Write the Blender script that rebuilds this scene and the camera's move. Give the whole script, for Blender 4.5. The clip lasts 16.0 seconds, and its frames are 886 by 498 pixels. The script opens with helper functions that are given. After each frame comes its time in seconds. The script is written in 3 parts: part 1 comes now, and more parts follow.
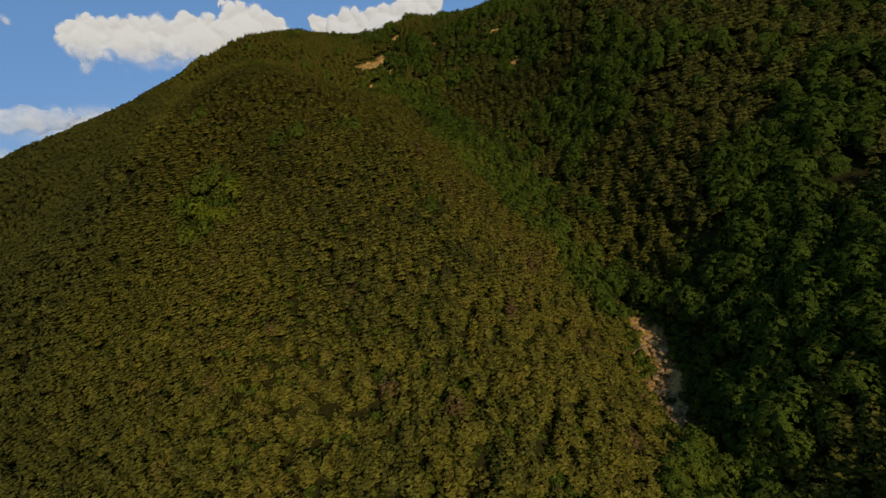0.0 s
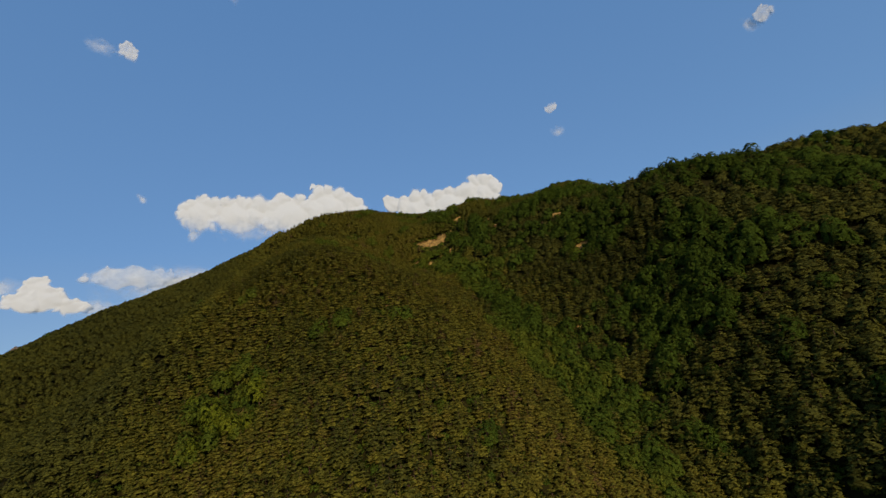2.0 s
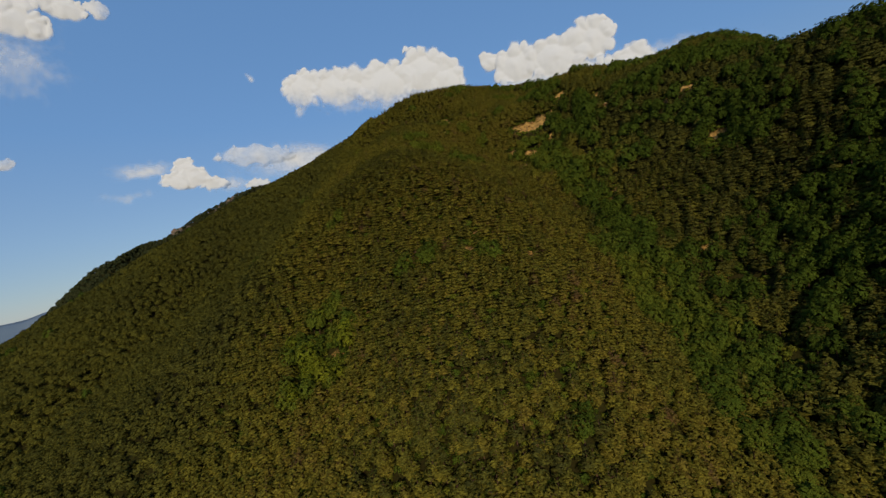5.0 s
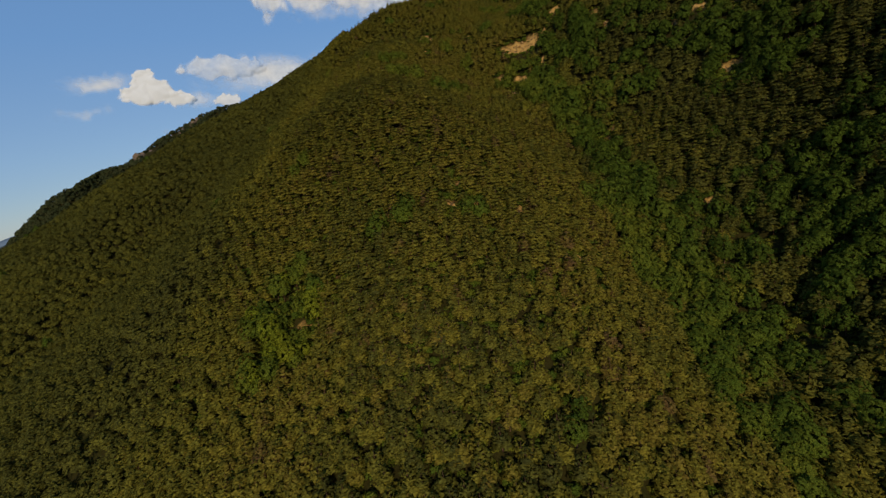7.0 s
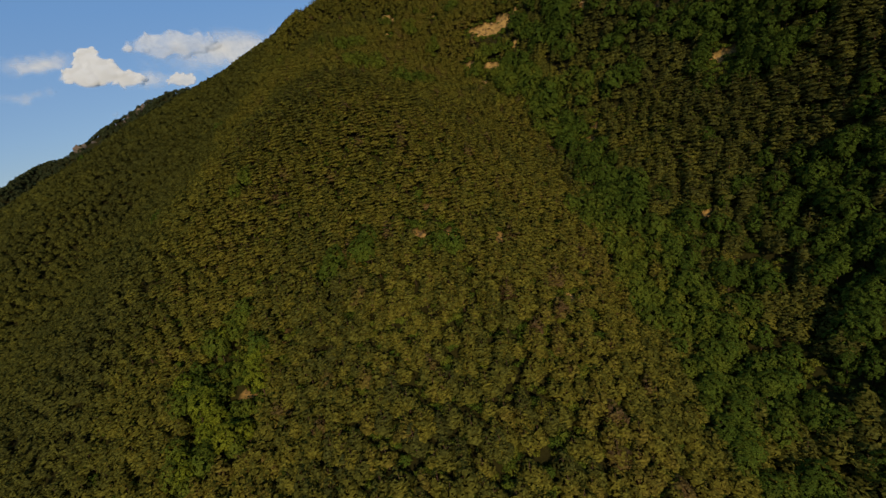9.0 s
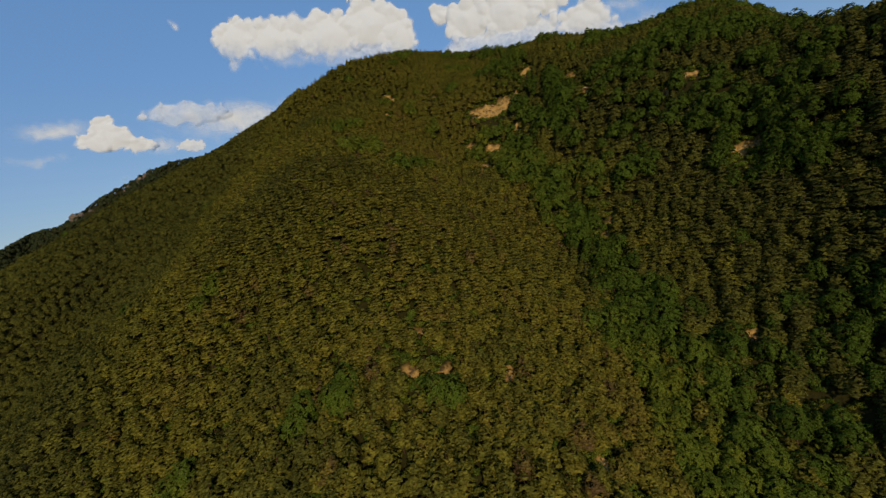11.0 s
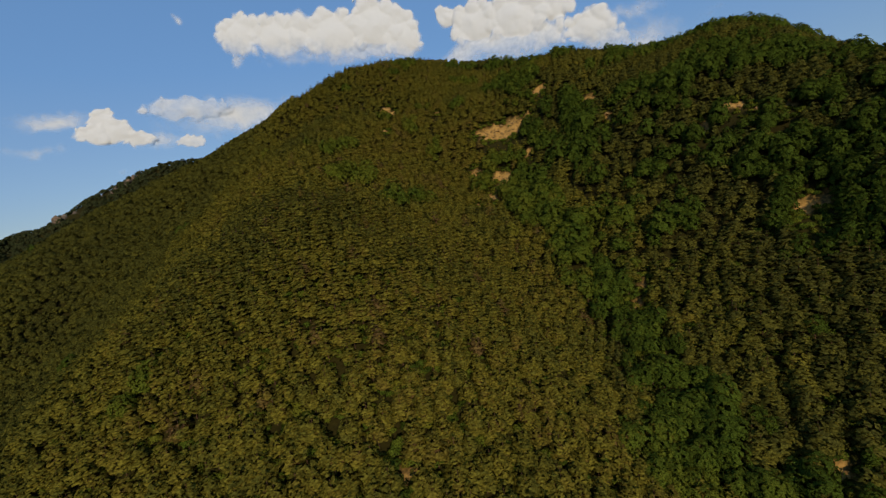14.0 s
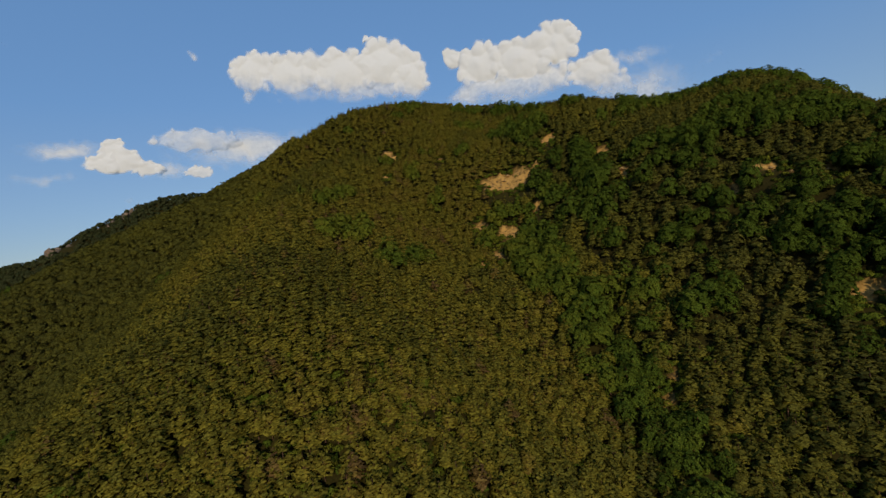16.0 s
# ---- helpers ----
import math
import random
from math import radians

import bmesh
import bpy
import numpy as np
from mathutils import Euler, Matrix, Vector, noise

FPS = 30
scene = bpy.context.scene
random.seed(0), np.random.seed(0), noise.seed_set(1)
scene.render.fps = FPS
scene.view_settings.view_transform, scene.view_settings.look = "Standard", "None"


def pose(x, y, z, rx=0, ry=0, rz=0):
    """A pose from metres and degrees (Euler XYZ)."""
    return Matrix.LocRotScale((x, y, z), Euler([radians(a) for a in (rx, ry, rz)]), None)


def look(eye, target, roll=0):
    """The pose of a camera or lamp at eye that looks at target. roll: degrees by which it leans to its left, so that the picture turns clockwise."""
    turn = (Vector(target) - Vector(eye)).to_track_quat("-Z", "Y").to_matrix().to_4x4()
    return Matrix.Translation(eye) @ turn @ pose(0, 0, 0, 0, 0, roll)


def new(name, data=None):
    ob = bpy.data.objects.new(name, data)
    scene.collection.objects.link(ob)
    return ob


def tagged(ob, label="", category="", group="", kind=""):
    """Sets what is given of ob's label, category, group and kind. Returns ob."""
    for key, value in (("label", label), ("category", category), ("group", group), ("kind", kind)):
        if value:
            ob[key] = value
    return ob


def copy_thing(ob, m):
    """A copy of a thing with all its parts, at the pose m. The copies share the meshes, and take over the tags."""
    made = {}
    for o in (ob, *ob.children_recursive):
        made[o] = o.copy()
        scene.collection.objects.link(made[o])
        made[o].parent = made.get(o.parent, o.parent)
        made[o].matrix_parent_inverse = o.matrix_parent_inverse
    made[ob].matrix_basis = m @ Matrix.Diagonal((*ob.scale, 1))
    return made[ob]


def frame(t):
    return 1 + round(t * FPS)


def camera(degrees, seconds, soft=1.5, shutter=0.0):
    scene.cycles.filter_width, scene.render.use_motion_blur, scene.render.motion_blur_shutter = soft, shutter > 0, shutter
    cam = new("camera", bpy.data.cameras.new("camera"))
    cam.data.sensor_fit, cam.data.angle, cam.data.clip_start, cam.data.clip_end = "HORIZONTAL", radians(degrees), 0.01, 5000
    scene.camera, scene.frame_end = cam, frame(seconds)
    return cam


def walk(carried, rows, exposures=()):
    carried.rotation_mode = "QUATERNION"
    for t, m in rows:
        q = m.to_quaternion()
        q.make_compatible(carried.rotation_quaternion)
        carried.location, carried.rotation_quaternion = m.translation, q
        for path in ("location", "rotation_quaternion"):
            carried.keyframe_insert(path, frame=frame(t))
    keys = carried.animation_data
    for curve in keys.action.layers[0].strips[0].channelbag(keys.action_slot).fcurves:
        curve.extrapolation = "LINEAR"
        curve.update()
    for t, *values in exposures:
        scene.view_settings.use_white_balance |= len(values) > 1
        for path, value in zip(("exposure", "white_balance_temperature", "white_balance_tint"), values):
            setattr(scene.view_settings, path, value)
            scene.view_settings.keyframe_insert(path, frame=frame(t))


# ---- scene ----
# camera: a drone that climbs along the spur
cam = camera(90.0, 16.0, soft=1.4)
ROWS = [
    (0.0, 5.95, -18.60, 156.59, 81.95, 13.00, 0.62),
    (0.5, 6.45, -10.02, 159.84, 84.03, 12.34, 0.62),
    (1.0, 6.40, -1.89, 163.31, 90.13, 11.88, 0.98),
    (1.5, 6.71, 4.85, 167.31, 97.96, 11.38, 3.74),
    (2.0, 7.02, 11.04, 171.25, 104.39, 10.38, 7.85),
    (2.5, 8.03, 15.78, 175.60, 106.92, 9.54, 11.51),
    (3.0, 9.12, 19.17, 180.26, 107.48, 9.48, 15.45),
    (3.5, 10.38, 21.81, 184.90, 107.59, 9.76, 19.14),
    (4.0, 11.37, 24.17, 189.58, 104.81, 10.05, 20.98),
    (4.5, 11.82, 27.00, 193.76, 97.21, 10.09, 21.17),
    (5.0, 12.14, 30.37, 197.60, 89.35, 10.46, 21.02),
    (5.2, 12.15, 31.86, 199.04, 87.06, 10.27, 21.00),
    (7.3, 7.29, 52.96, 210.16, 77.24, 9.98, 18.23),
    (7.5, 6.80, 55.22, 211.59, 75.96, 9.63, 18.20),
    (8.0, 5.86, 61.29, 214.65, 75.07, 9.31, 17.74),
    (8.5, 4.78, 67.96, 217.67, 74.90, 10.25, 16.13),
    (9.0, 3.87, 74.73, 220.78, 75.23, 11.43, 14.81),
    (9.5, 2.84, 81.88, 224.20, 77.83, 11.25, 14.91),
    (10.0, 1.77, 88.37, 227.72, 80.66, 11.16, 14.94),
    (10.2, 1.62, 90.97, 229.02, 81.38, 11.19, 14.95),
    (12.3, -2.80, 114.11, 239.96, 83.59, 10.86, 14.64),
    (12.5, -3.21, 116.30, 241.40, 83.44, 10.48, 14.58),
    (13.0, -4.25, 121.78, 244.46, 83.39, 10.11, 14.73),
    (13.5, -4.84, 127.37, 247.47, 83.36, 9.69, 14.91),
    (14.0, -5.50, 132.68, 250.35, 83.25, 9.42, 14.95),
    (14.5, -6.01, 137.94, 253.21, 81.32, 9.02, 15.12),
    (15.0, -6.90, 143.09, 256.08, 78.30, 8.54, 15.29),
    (15.5, -7.88, 148.45, 258.70, 82.35, 8.29, 15.25),
    (16.0, -8.60, 153.70, 261.32, 87.68, 8.12, 15.34),
]
walk(cam, [(t, pose(x, y, z, rx, ry, rz)) for t, x, y, z, rx, ry, rz in ROWS])

# ---- light ----
SUN = Vector((0.38, -0.85, 0.375)).normalized()
world = bpy.data.worlds.new("world")
scene.world = world
world.use_nodes = True
wn = world.node_tree
sky = wn.nodes.new("ShaderNodeTexSky")
sky.sky_type, sky.sun_disc = "NISHITA", False
sky.sun_elevation, sky.sun_rotation = math.asin(SUN.z), math.atan2(SUN.x, SUN.y)
sky.altitude, sky.air_density, sky.dust_density, sky.ozone_density = 800.0, 1.0, 0.15, 4.0
air, haze, both = wn.nodes["Background"], wn.nodes.new("ShaderNodeBackground"), wn.nodes.new("ShaderNodeMixShader")
air.inputs["Strength"].default_value = 0.14
wn.links.new(sky.outputs[0], air.inputs["Color"])
# even summer haze over the clear sky
place, split, rise = wn.nodes.new("ShaderNodeTexCoord"), wn.nodes.new("ShaderNodeSeparateXYZ"), wn.nodes.new("ShaderNodeValToRGB")
for at in (0.12, 0.30):
    rise.color_ramp.elements.new(at)
for e, (at, col) in zip(rise.color_ramp.elements, ((0.0, (0.225, 0.28, 0.345)), (0.12, (0.188, 0.292, 0.445)), (0.30, (0.130, 0.268, 0.505)), (0.8, (0.100, 0.235, 0.49)))):
    e.position, e.color = at, (*col, 1)
wn.links.new(place.outputs["Generated"], split.inputs[0])
wn.links.new(split.outputs["Z"], rise.inputs[0])
wn.links.new(rise.outputs[0], haze.inputs["Color"])
haze.inputs["Strength"].default_value = 1.02
both.inputs[0].default_value = 0.75
wn.links.new(air.outputs[0], both.inputs[1])
wn.links.new(haze.outputs[0], both.inputs[2])
wn.links.new(both.outputs[0], wn.nodes["World Output"].inputs[0])
sun = new("sun", bpy.data.lights.new("sun", "SUN"))
sun.data.energy, sun.data.angle, sun.data.color = 3.75, radians(0.6), (1.0, 0.86, 0.66)
sun.matrix_world = look(SUN * 1000, (0, 0, 0))
scene.view_settings.exposure = 0.0


# ---- materials ----
def material(name):
    m = bpy.data.materials.new(name)
    m.use_nodes = True
    return m, m.node_tree.nodes, m.node_tree.links, m.node_tree.nodes["Principled BSDF"]


def ramp(nodes, stops):
    r = nodes.new("ShaderNodeValToRGB")
    while len(r.color_ramp.elements) < len(stops):
        r.color_ramp.elements.new(0.5)
    for e, (at, col) in zip(r.color_ramp.elements, stops):
        e.position, e.color = at, (*col, 1)
    return r


def noise_tex(nodes, links, scale, detail=3.0, coord="Object"):
    tc = nodes.new("ShaderNodeTexCoord")
    n = nodes.new("ShaderNodeTexNoise")
    n.inputs["Scale"].default_value, n.inputs["Detail"].default_value = scale, detail
    links.new(tc.outputs[coord], n.inputs["Vector"])
    return n


def math_node(nodes, links, op, a, b):
    m = nodes.new("ShaderNodeMath")
    m.operation = op
    for i, v in enumerate((a, b)):
        if isinstance(v, (int, float)):
            m.inputs[i].default_value = v
        else:
            links.new(v, m.inputs[i])
    return m.outputs[0]


def mix_col(nodes, links, fac, a, b, kind="MIX"):
    m = nodes.new("ShaderNodeMix")
    m.data_type, m.blend_type = "RGBA", kind
    for i, v in ((0, fac), (6, a), (7, b)):
        if isinstance(v, (int, float)):
            m.inputs[i].default_value = v
        elif isinstance(v, tuple):
            m.inputs[i].default_value = (*v, 1)
        else:
            links.new(v, m.inputs[i])
    return m.outputs[2]


def foliage(name, stops, gloss=0.6, tiers=False, gaps=2.2):
    """Leaves or needles: the shade differs from tree to tree and from clump to clump."""
    m, n, l, b = material(name)
    at, lone = n.new("ShaderNodeAttribute"), n.new("ShaderNodeAttribute")
    at.attribute_name, lone.attribute_name = "tint", "lone"
    info, geo = n.new("ShaderNodeObjectInfo"), n.new("ShaderNodeNewGeometry")
    t = math_node(n, l, "ADD", at.outputs["Fac"], math_node(n, l, "MULTIPLY", info.outputs["Random"], math_node(n, l, "MULTIPLY", lone.outputs["Fac"], 0.6)))
    t = math_node(n, l, "ADD", t, math_node(n, l, "MULTIPLY", geo.outputs["Random Per Island"], 0.2))
    r = ramp(n, stops)
    l.new(t, r.inputs[0])
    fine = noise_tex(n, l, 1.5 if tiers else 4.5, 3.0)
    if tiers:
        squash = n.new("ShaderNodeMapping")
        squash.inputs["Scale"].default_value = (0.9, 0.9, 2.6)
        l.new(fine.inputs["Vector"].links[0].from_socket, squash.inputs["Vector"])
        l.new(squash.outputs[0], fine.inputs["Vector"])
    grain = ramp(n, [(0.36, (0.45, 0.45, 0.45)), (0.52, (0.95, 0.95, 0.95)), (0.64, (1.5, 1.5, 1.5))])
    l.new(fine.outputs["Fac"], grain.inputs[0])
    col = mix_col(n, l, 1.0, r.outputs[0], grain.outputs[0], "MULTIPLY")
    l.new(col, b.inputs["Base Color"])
    b.inputs["Roughness"].default_value = gloss
    b.inputs["Specular IOR Level"].default_value = 0.0
    # leaves lie roughly along the crown's rounded outside
    dome, turn, lean, unit = n.new("ShaderNodeAttribute"), n.new("ShaderNodeVectorTransform"), n.new("ShaderNodeVectorMath"), n.new("ShaderNodeVectorMath")
    dome.attribute_name, turn.vector_type, lean.operation, unit.operation = "outward", "NORMAL", "MULTIPLY_ADD", "NORMALIZE"
    turn.convert_from, turn.convert_to = "OBJECT", "WORLD"
    l.new(dome.outputs["Vector"], turn.inputs[0])
    l.new(turn.outputs[0], lean.inputs[0])
    lean.inputs[1].default_value = (1.3, 1.3, 1.3)
    l.new(geo.outputs["Normal"], lean.inputs[2])
    l.new(lean.outputs[0], unit.inputs[0])
    l.new(unit.outputs[0], b.inputs["Normal"])
    tr = n.new("ShaderNodeBsdfTranslucent")
    l.new(col, tr.inputs[0])
    mx = n.new("ShaderNodeMixShader")
    mx.inputs[0].default_value = 0.28
    l.new(b.outputs[0], mx.inputs[1])
    l.new(tr.outputs[0], mx.inputs[2])
    # gaps between the leaves of a tuft
    holes, edge, clear, ragged = noise_tex(n, l, gaps, 2.0), n.new("ShaderNodeMapRange"), n.new("ShaderNodeBsdfTransparent"), n.new("ShaderNodeMixShader")
    edge.inputs["From Min"].default_value, edge.inputs["From Max"].default_value = 0.42, 0.47
    if tiers:
        l.new(squash.outputs[0], holes.inputs["Vector"])
    l.new(holes.outputs["Fac"], edge.inputs["Value"])
    l.new(edge.outputs[0], ragged.inputs[0])
    l.new(clear.outputs[0], ragged.inputs[1])
    l.new(mx.outputs[0], ragged.inputs[2])
    l.new(ragged.outputs[0], n["Material Output"].inputs[0])
    return m


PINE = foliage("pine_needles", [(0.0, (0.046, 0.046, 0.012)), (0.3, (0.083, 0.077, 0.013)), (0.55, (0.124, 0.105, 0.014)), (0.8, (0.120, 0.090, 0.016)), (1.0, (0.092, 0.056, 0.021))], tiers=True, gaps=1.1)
LEAF = foliage("broad_leaves", [(0.0, (0.028, 0.040, 0.006)), (0.3, (0.056, 0.080, 0.010)), (0.65, (0.094, 0.106, 0.012)), (1.0, (0.128, 0.116, 0.014))])
LIME = foliage("young_leaves", [(0.0, (0.075, 0.098, 0.009)), (0.4, (0.110, 0.126, 0.010)), (1.0, (0.140, 0.136, 0.011))])
# leaves of the far crest: its bluish haze is put into the colour
FAR = foliage("far_woods", [(0.0, (0.030, 0.038, 0.016)), (0.5, (0.042, 0.048, 0.018)), (1.0, (0.040, 0.041, 0.017))], gaps=0.7)

BARK, n, l, b = material("pine_bark")
bn = noise_tex(n, l, 6.0, 4.0)
r = ramp(n, [(0.3, (0.045, 0.026, 0.016)), (0.7, (0.11, 0.058, 0.034))])
l.new(bn.outputs["Fac"], r.inputs[0])
l.new(r.outputs[0], b.inputs["Base Color"])
b.inputs["Roughness"].default_value = 0.9
b.inputs["Specular IOR Level"].default_value = 0.1

GROUND, n, l, b = material("forest_floor")
big, small = noise_tex(n, l, 0.05, 4.0), noise_tex(n, l, 0.9, 5.0)
litter = ramp(n, [(0.3, (0.014, 0.012, 0.003)), (0.55, (0.024, 0.020, 0.004)), (0.75, (0.020, 0.024, 0.004))])
l.new(math_node(n, l, "ADD", math_node(n, l, "MULTIPLY", big.outputs["Fac"], 0.6), math_node(n, l, "MULTIPLY", small.outputs["Fac"], 0.4)), litter.inputs[0])
soil = ramp(n, [(0.38, (0.07, 0.046, 0.022)), (0.47, (0.28, 0.155, 0.040)), (0.57, (0.39, 0.225, 0.062)), (0.66, (0.20, 0.125, 0.045))])
streak = noise_tex(n, l, 0.35, 6.0)
l.new(math_node(n, l, "ADD", math_node(n, l, "MULTIPLY", small.outputs["Fac"], 0.45), math_node(n, l, "MULTIPLY", streak.outputs["Fac"], 0.55)), soil.inputs[0])
bare = n.new("ShaderNodeAttribute")
bare.attribute_name = "bare"
l.new(mix_col(n, l, bare.outputs["Fac"], litter.outputs[0], soil.outputs[0]), b.inputs["Base Color"])
b.inputs["Roughness"].default_value = 0.95
b.inputs["Specular IOR Level"].default_value = 0.05
bump = n.new("ShaderNodeBump")
bump.inputs["Strength"].default_value, bump.inputs["Distance"].default_value = 0.8, 0.6
l.new(small.outputs["Fac"], bump.inputs["Height"])
l.new(bump.outputs[0], b.inputs["Normal"])

ROCK, n, l, b = material("weathered_rock")
rk, rf = noise_tex(n, l, 0.35, 6.0), noise_tex(n, l, 3.0, 4.0)
r = ramp(n, [(0.32, (0.10, 0.068, 0.034)), (0.5, (0.26, 0.158, 0.060)), (0.7, (0.40, 0.26, 0.105))])
l.new(math_node(n, l, "ADD", math_node(n, l, "MULTIPLY", rk.outputs["Fac"], 0.6), math_node(n, l, "MULTIPLY", rf.outputs["Fac"], 0.4)), r.inputs[0])
l.new(r.outputs[0], b.inputs["Base Color"])
b.inputs["Roughness"].default_value = 0.9
b.inputs["Specular IOR Level"].default_value = 0.1
bump = n.new("ShaderNodeBump")
bump.inputs["Distance"].default_value = 0.4
l.new(rf.outputs["Fac"], bump.inputs["Height"])
l.new(bump.outputs[0], b.inputs["Normal"])

CRAG, n, l, b = material("lichened_crag")
rk, rf = noise_tex(n, l, 0.09, 5.0), noise_tex(n, l, 0.5, 5.0)
r = ramp(n, [(0.36, (0.020, 0.022, 0.010)), (0.46, (0.075, 0.055, 0.036)), (0.54, (0.16, 0.105, 0.066)), (0.68, (0.24, 0.165, 0.105))])
l.new(math_node(n, l, "ADD", math_node(n, l, "MULTIPLY", rk.outputs["Fac"], 0.5), math_node(n, l, "MULTIPLY", rf.outputs["Fac"], 0.5)), r.inputs[0])
l.new(r.outputs[0], b.inputs["Base Color"])
b.inputs["Roughness"].default_value = 0.95
bump = n.new("ShaderNodeBump")
bump.inputs["Distance"].default_value = 2.5
l.new(rf.outputs["Fac"], bump.inputs["Height"])
l.new(bump.outputs[0], b.inputs["Normal"])

CLOUD, n, l, b = material("cloud")
dens = n.new("ShaderNodeAttribute")
dens.attribute_name = "puff"
c1, c2 = noise_tex(n, l, 0.006, 6.0), noise_tex(n, l, 0.025, 5.0)
thick = math_node(n, l, "ADD", dens.outputs["Fac"], math_node(n, l, "MULTIPLY", math_node(n, l, "SUBTRACT", c1.outputs["Fac"], 0.5), 0.62))
thick = math_node(n, l, "ADD", thick, math_node(n, l, "MULTIPLY", math_node(n, l, "SUBTRACT", c2.outputs["Fac"], 0.5), 0.30))
veil = n.new("ShaderNodeMapRange")
veil.interpolation_type = "SMOOTHSTEP"
veil.inputs["From Min"].default_value, veil.inputs["From Max"].default_value = 0.12, 1.02
l.new(thick, veil.inputs["Value"])
white, clear, mx = n.new("ShaderNodeBsdfDiffuse"), n.new("ShaderNodeBsdfTransparent"), n.new("ShaderNodeMixShader")
white.inputs["Color"].default_value = (0.49, 0.503, 0.515, 1)
# shading normals bent sunward soften the relief, standing in for scattered light
geo, soften, unit = n.new("ShaderNodeNewGeometry"), n.new("ShaderNodeVectorMath"), n.new("ShaderNodeVectorMath")
soften.operation, unit.operation = "MULTIPLY_ADD", "NORMALIZE"
soften.inputs[1].default_value, soften.inputs[2].default_value = (0.8, 0.8, 0.8), (0.15, -0.5, 0.15)
l.new(geo.outputs["Normal"], soften.inputs[0])
l.new(soften.outputs[0], unit.inputs[0])
l.new(unit.outputs[0], white.inputs["Normal"])
l.new(veil.outputs[0], mx.inputs[0])
l.new(clear.outputs[0], mx.inputs[1])
l.new(white.outputs[0], mx.inputs[2])
l.new(mx.outputs[0], n["Material Output"].inputs[0])

WALL, n, l, b = material("pale_concrete")
r = ramp(n, [(0.35, (0.50, 0.46, 0.42)), (0.65, (0.66, 0.62, 0.58))])
l.new(noise_tex(n, l, 0.05, 3.0).outputs["Fac"], r.inputs[0])
l.new(r.outputs[0], b.inputs["Base Color"])
GLASS, n, l, b = material("window_glass")
b.inputs["Base Color"].default_value, b.inputs["Roughness"].default_value = (0.04, 0.05, 0.06, 1), 0.1
# the blue haze of distance is mixed into the range's base colour
RANGE, n, l, b = material("haze_tinted_woods")
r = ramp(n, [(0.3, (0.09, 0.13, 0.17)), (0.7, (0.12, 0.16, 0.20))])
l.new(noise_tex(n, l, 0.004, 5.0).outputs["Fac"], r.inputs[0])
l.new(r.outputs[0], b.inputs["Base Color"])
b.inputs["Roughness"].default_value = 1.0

# ---- the lie of the land ----
# crests: points along each, slopes on both sides, roundness of the crest; heights are those of the canopy
# spur running down towards the valley
SPUR = [(30, -120, 10), (2, 21, 75), (-37, 162, 172), (-81, 245, 230), (-113, 304, 268), (-170, 443, 343), (-182, 516, 329)]
MAIN = [(-560, 330, 100), (-376, 336, 183), (-408, 388, 258), (-211, 541, 386), (-78, 623, 387), (3, 538, 349), (51, 555, 343), (169, 624, 350)]
EAST = [(132, 514, 339), (147, 464, 323), (299, 388, 291), (245, 200, 204), (358, 93, 211), (420, -60, 130)]
# rocky crest far to the west
WEST = [(-875, 381, 146), (-849, 485, 209), (-810, 521, 263), (-790, 549, 277), (-827, 619, 301), (-775, 633, 307), (-724, 701, 354), (-643, 779, 390), (-548, 895, 372)]
RIDGES = [(SPUR, 0.80, 0.85, 26), (MAIN, 0.43, 0.60, 0), (EAST, 0.51, 0.69, 37), (WEST, 0.79, 0.89, 2)]
KNOLL_X = (-300, -215, -140, -75, -15, 45, 110, 185)
# knolls and hollows on the slopes, row by row from south to north
KNOLLS = [
    (110, (-10.5, -3.1, -0.2, 0.4, 6.0, -11.0, -8.3, -0.9)),
    (175, (-23.8, -1.8, 10.8, -10.1, 7.5, -1.9, -3.0, -1.7)),
    (240, (-27.0, -12.5, 2.9, 7.9, 5.4, -3.4, 4.8, 5.6)),
    (310, (-33.4, -11.4, -5.5, -4.6, 6.2, 3.0, 12.0, 13.4)),
    (390, (-22.8, -17.7, -10.9, -12.1, 1.5, 19.9, 2.0, -31.0)),
    (470, (-11.5, -19.3, -11.5, 5.3, 16.9, 12.4, 5.5, -29.4)),
]
CANOPY, PLAIN = 6.0, 30.0


def catmull(points, n=7):
    c = np.asarray(points, float)
    q = np.vstack([2 * c[0] - c[1], c, 2 * c[-1] - c[-2]])
    out = []
    for i in range(1, len(q) - 2):
        for u in np.linspace(0, 1, n, endpoint=False):
            p0, p1, p2, p3 = q[i - 1:i + 3]
            out.append(0.5 * (2 * p1 + (p2 - p0) * u + (2 * p0 - 5 * p1 + 4 * p2 - p3) * u * u + (3 * p1 - p0 - 3 * p2 + p3) * u ** 3))
    return np.array(out + [q[-2]])


def crest(x, y, points, left, right, wide):
    line = catmull(points)
    out = np.full(x.shape, -1e9)
    for p, q in zip(line[:-1], line[1:]):
        d = q[:2] - p[:2]
        u = np.clip(((x - p[0]) * d[0] + (y - p[1]) * d[1]) / (d @ d + 1e-9), 0, 1)
        dx, dy = x - p[0] - u * d[0], y - p[1] - u * d[1]
        side = (d[0] * dy - d[1] * dx) / math.hypot(*d)
        slope = left + (right - left) * (0.5 - 0.5 * side / np.sqrt(side ** 2 + 900.0))
        out = np.maximum(out, p[2] + u * (q[2] - p[2]) - slope * (np.sqrt(dx * dx + dy * dy + wide * wide) - wide))
    return out


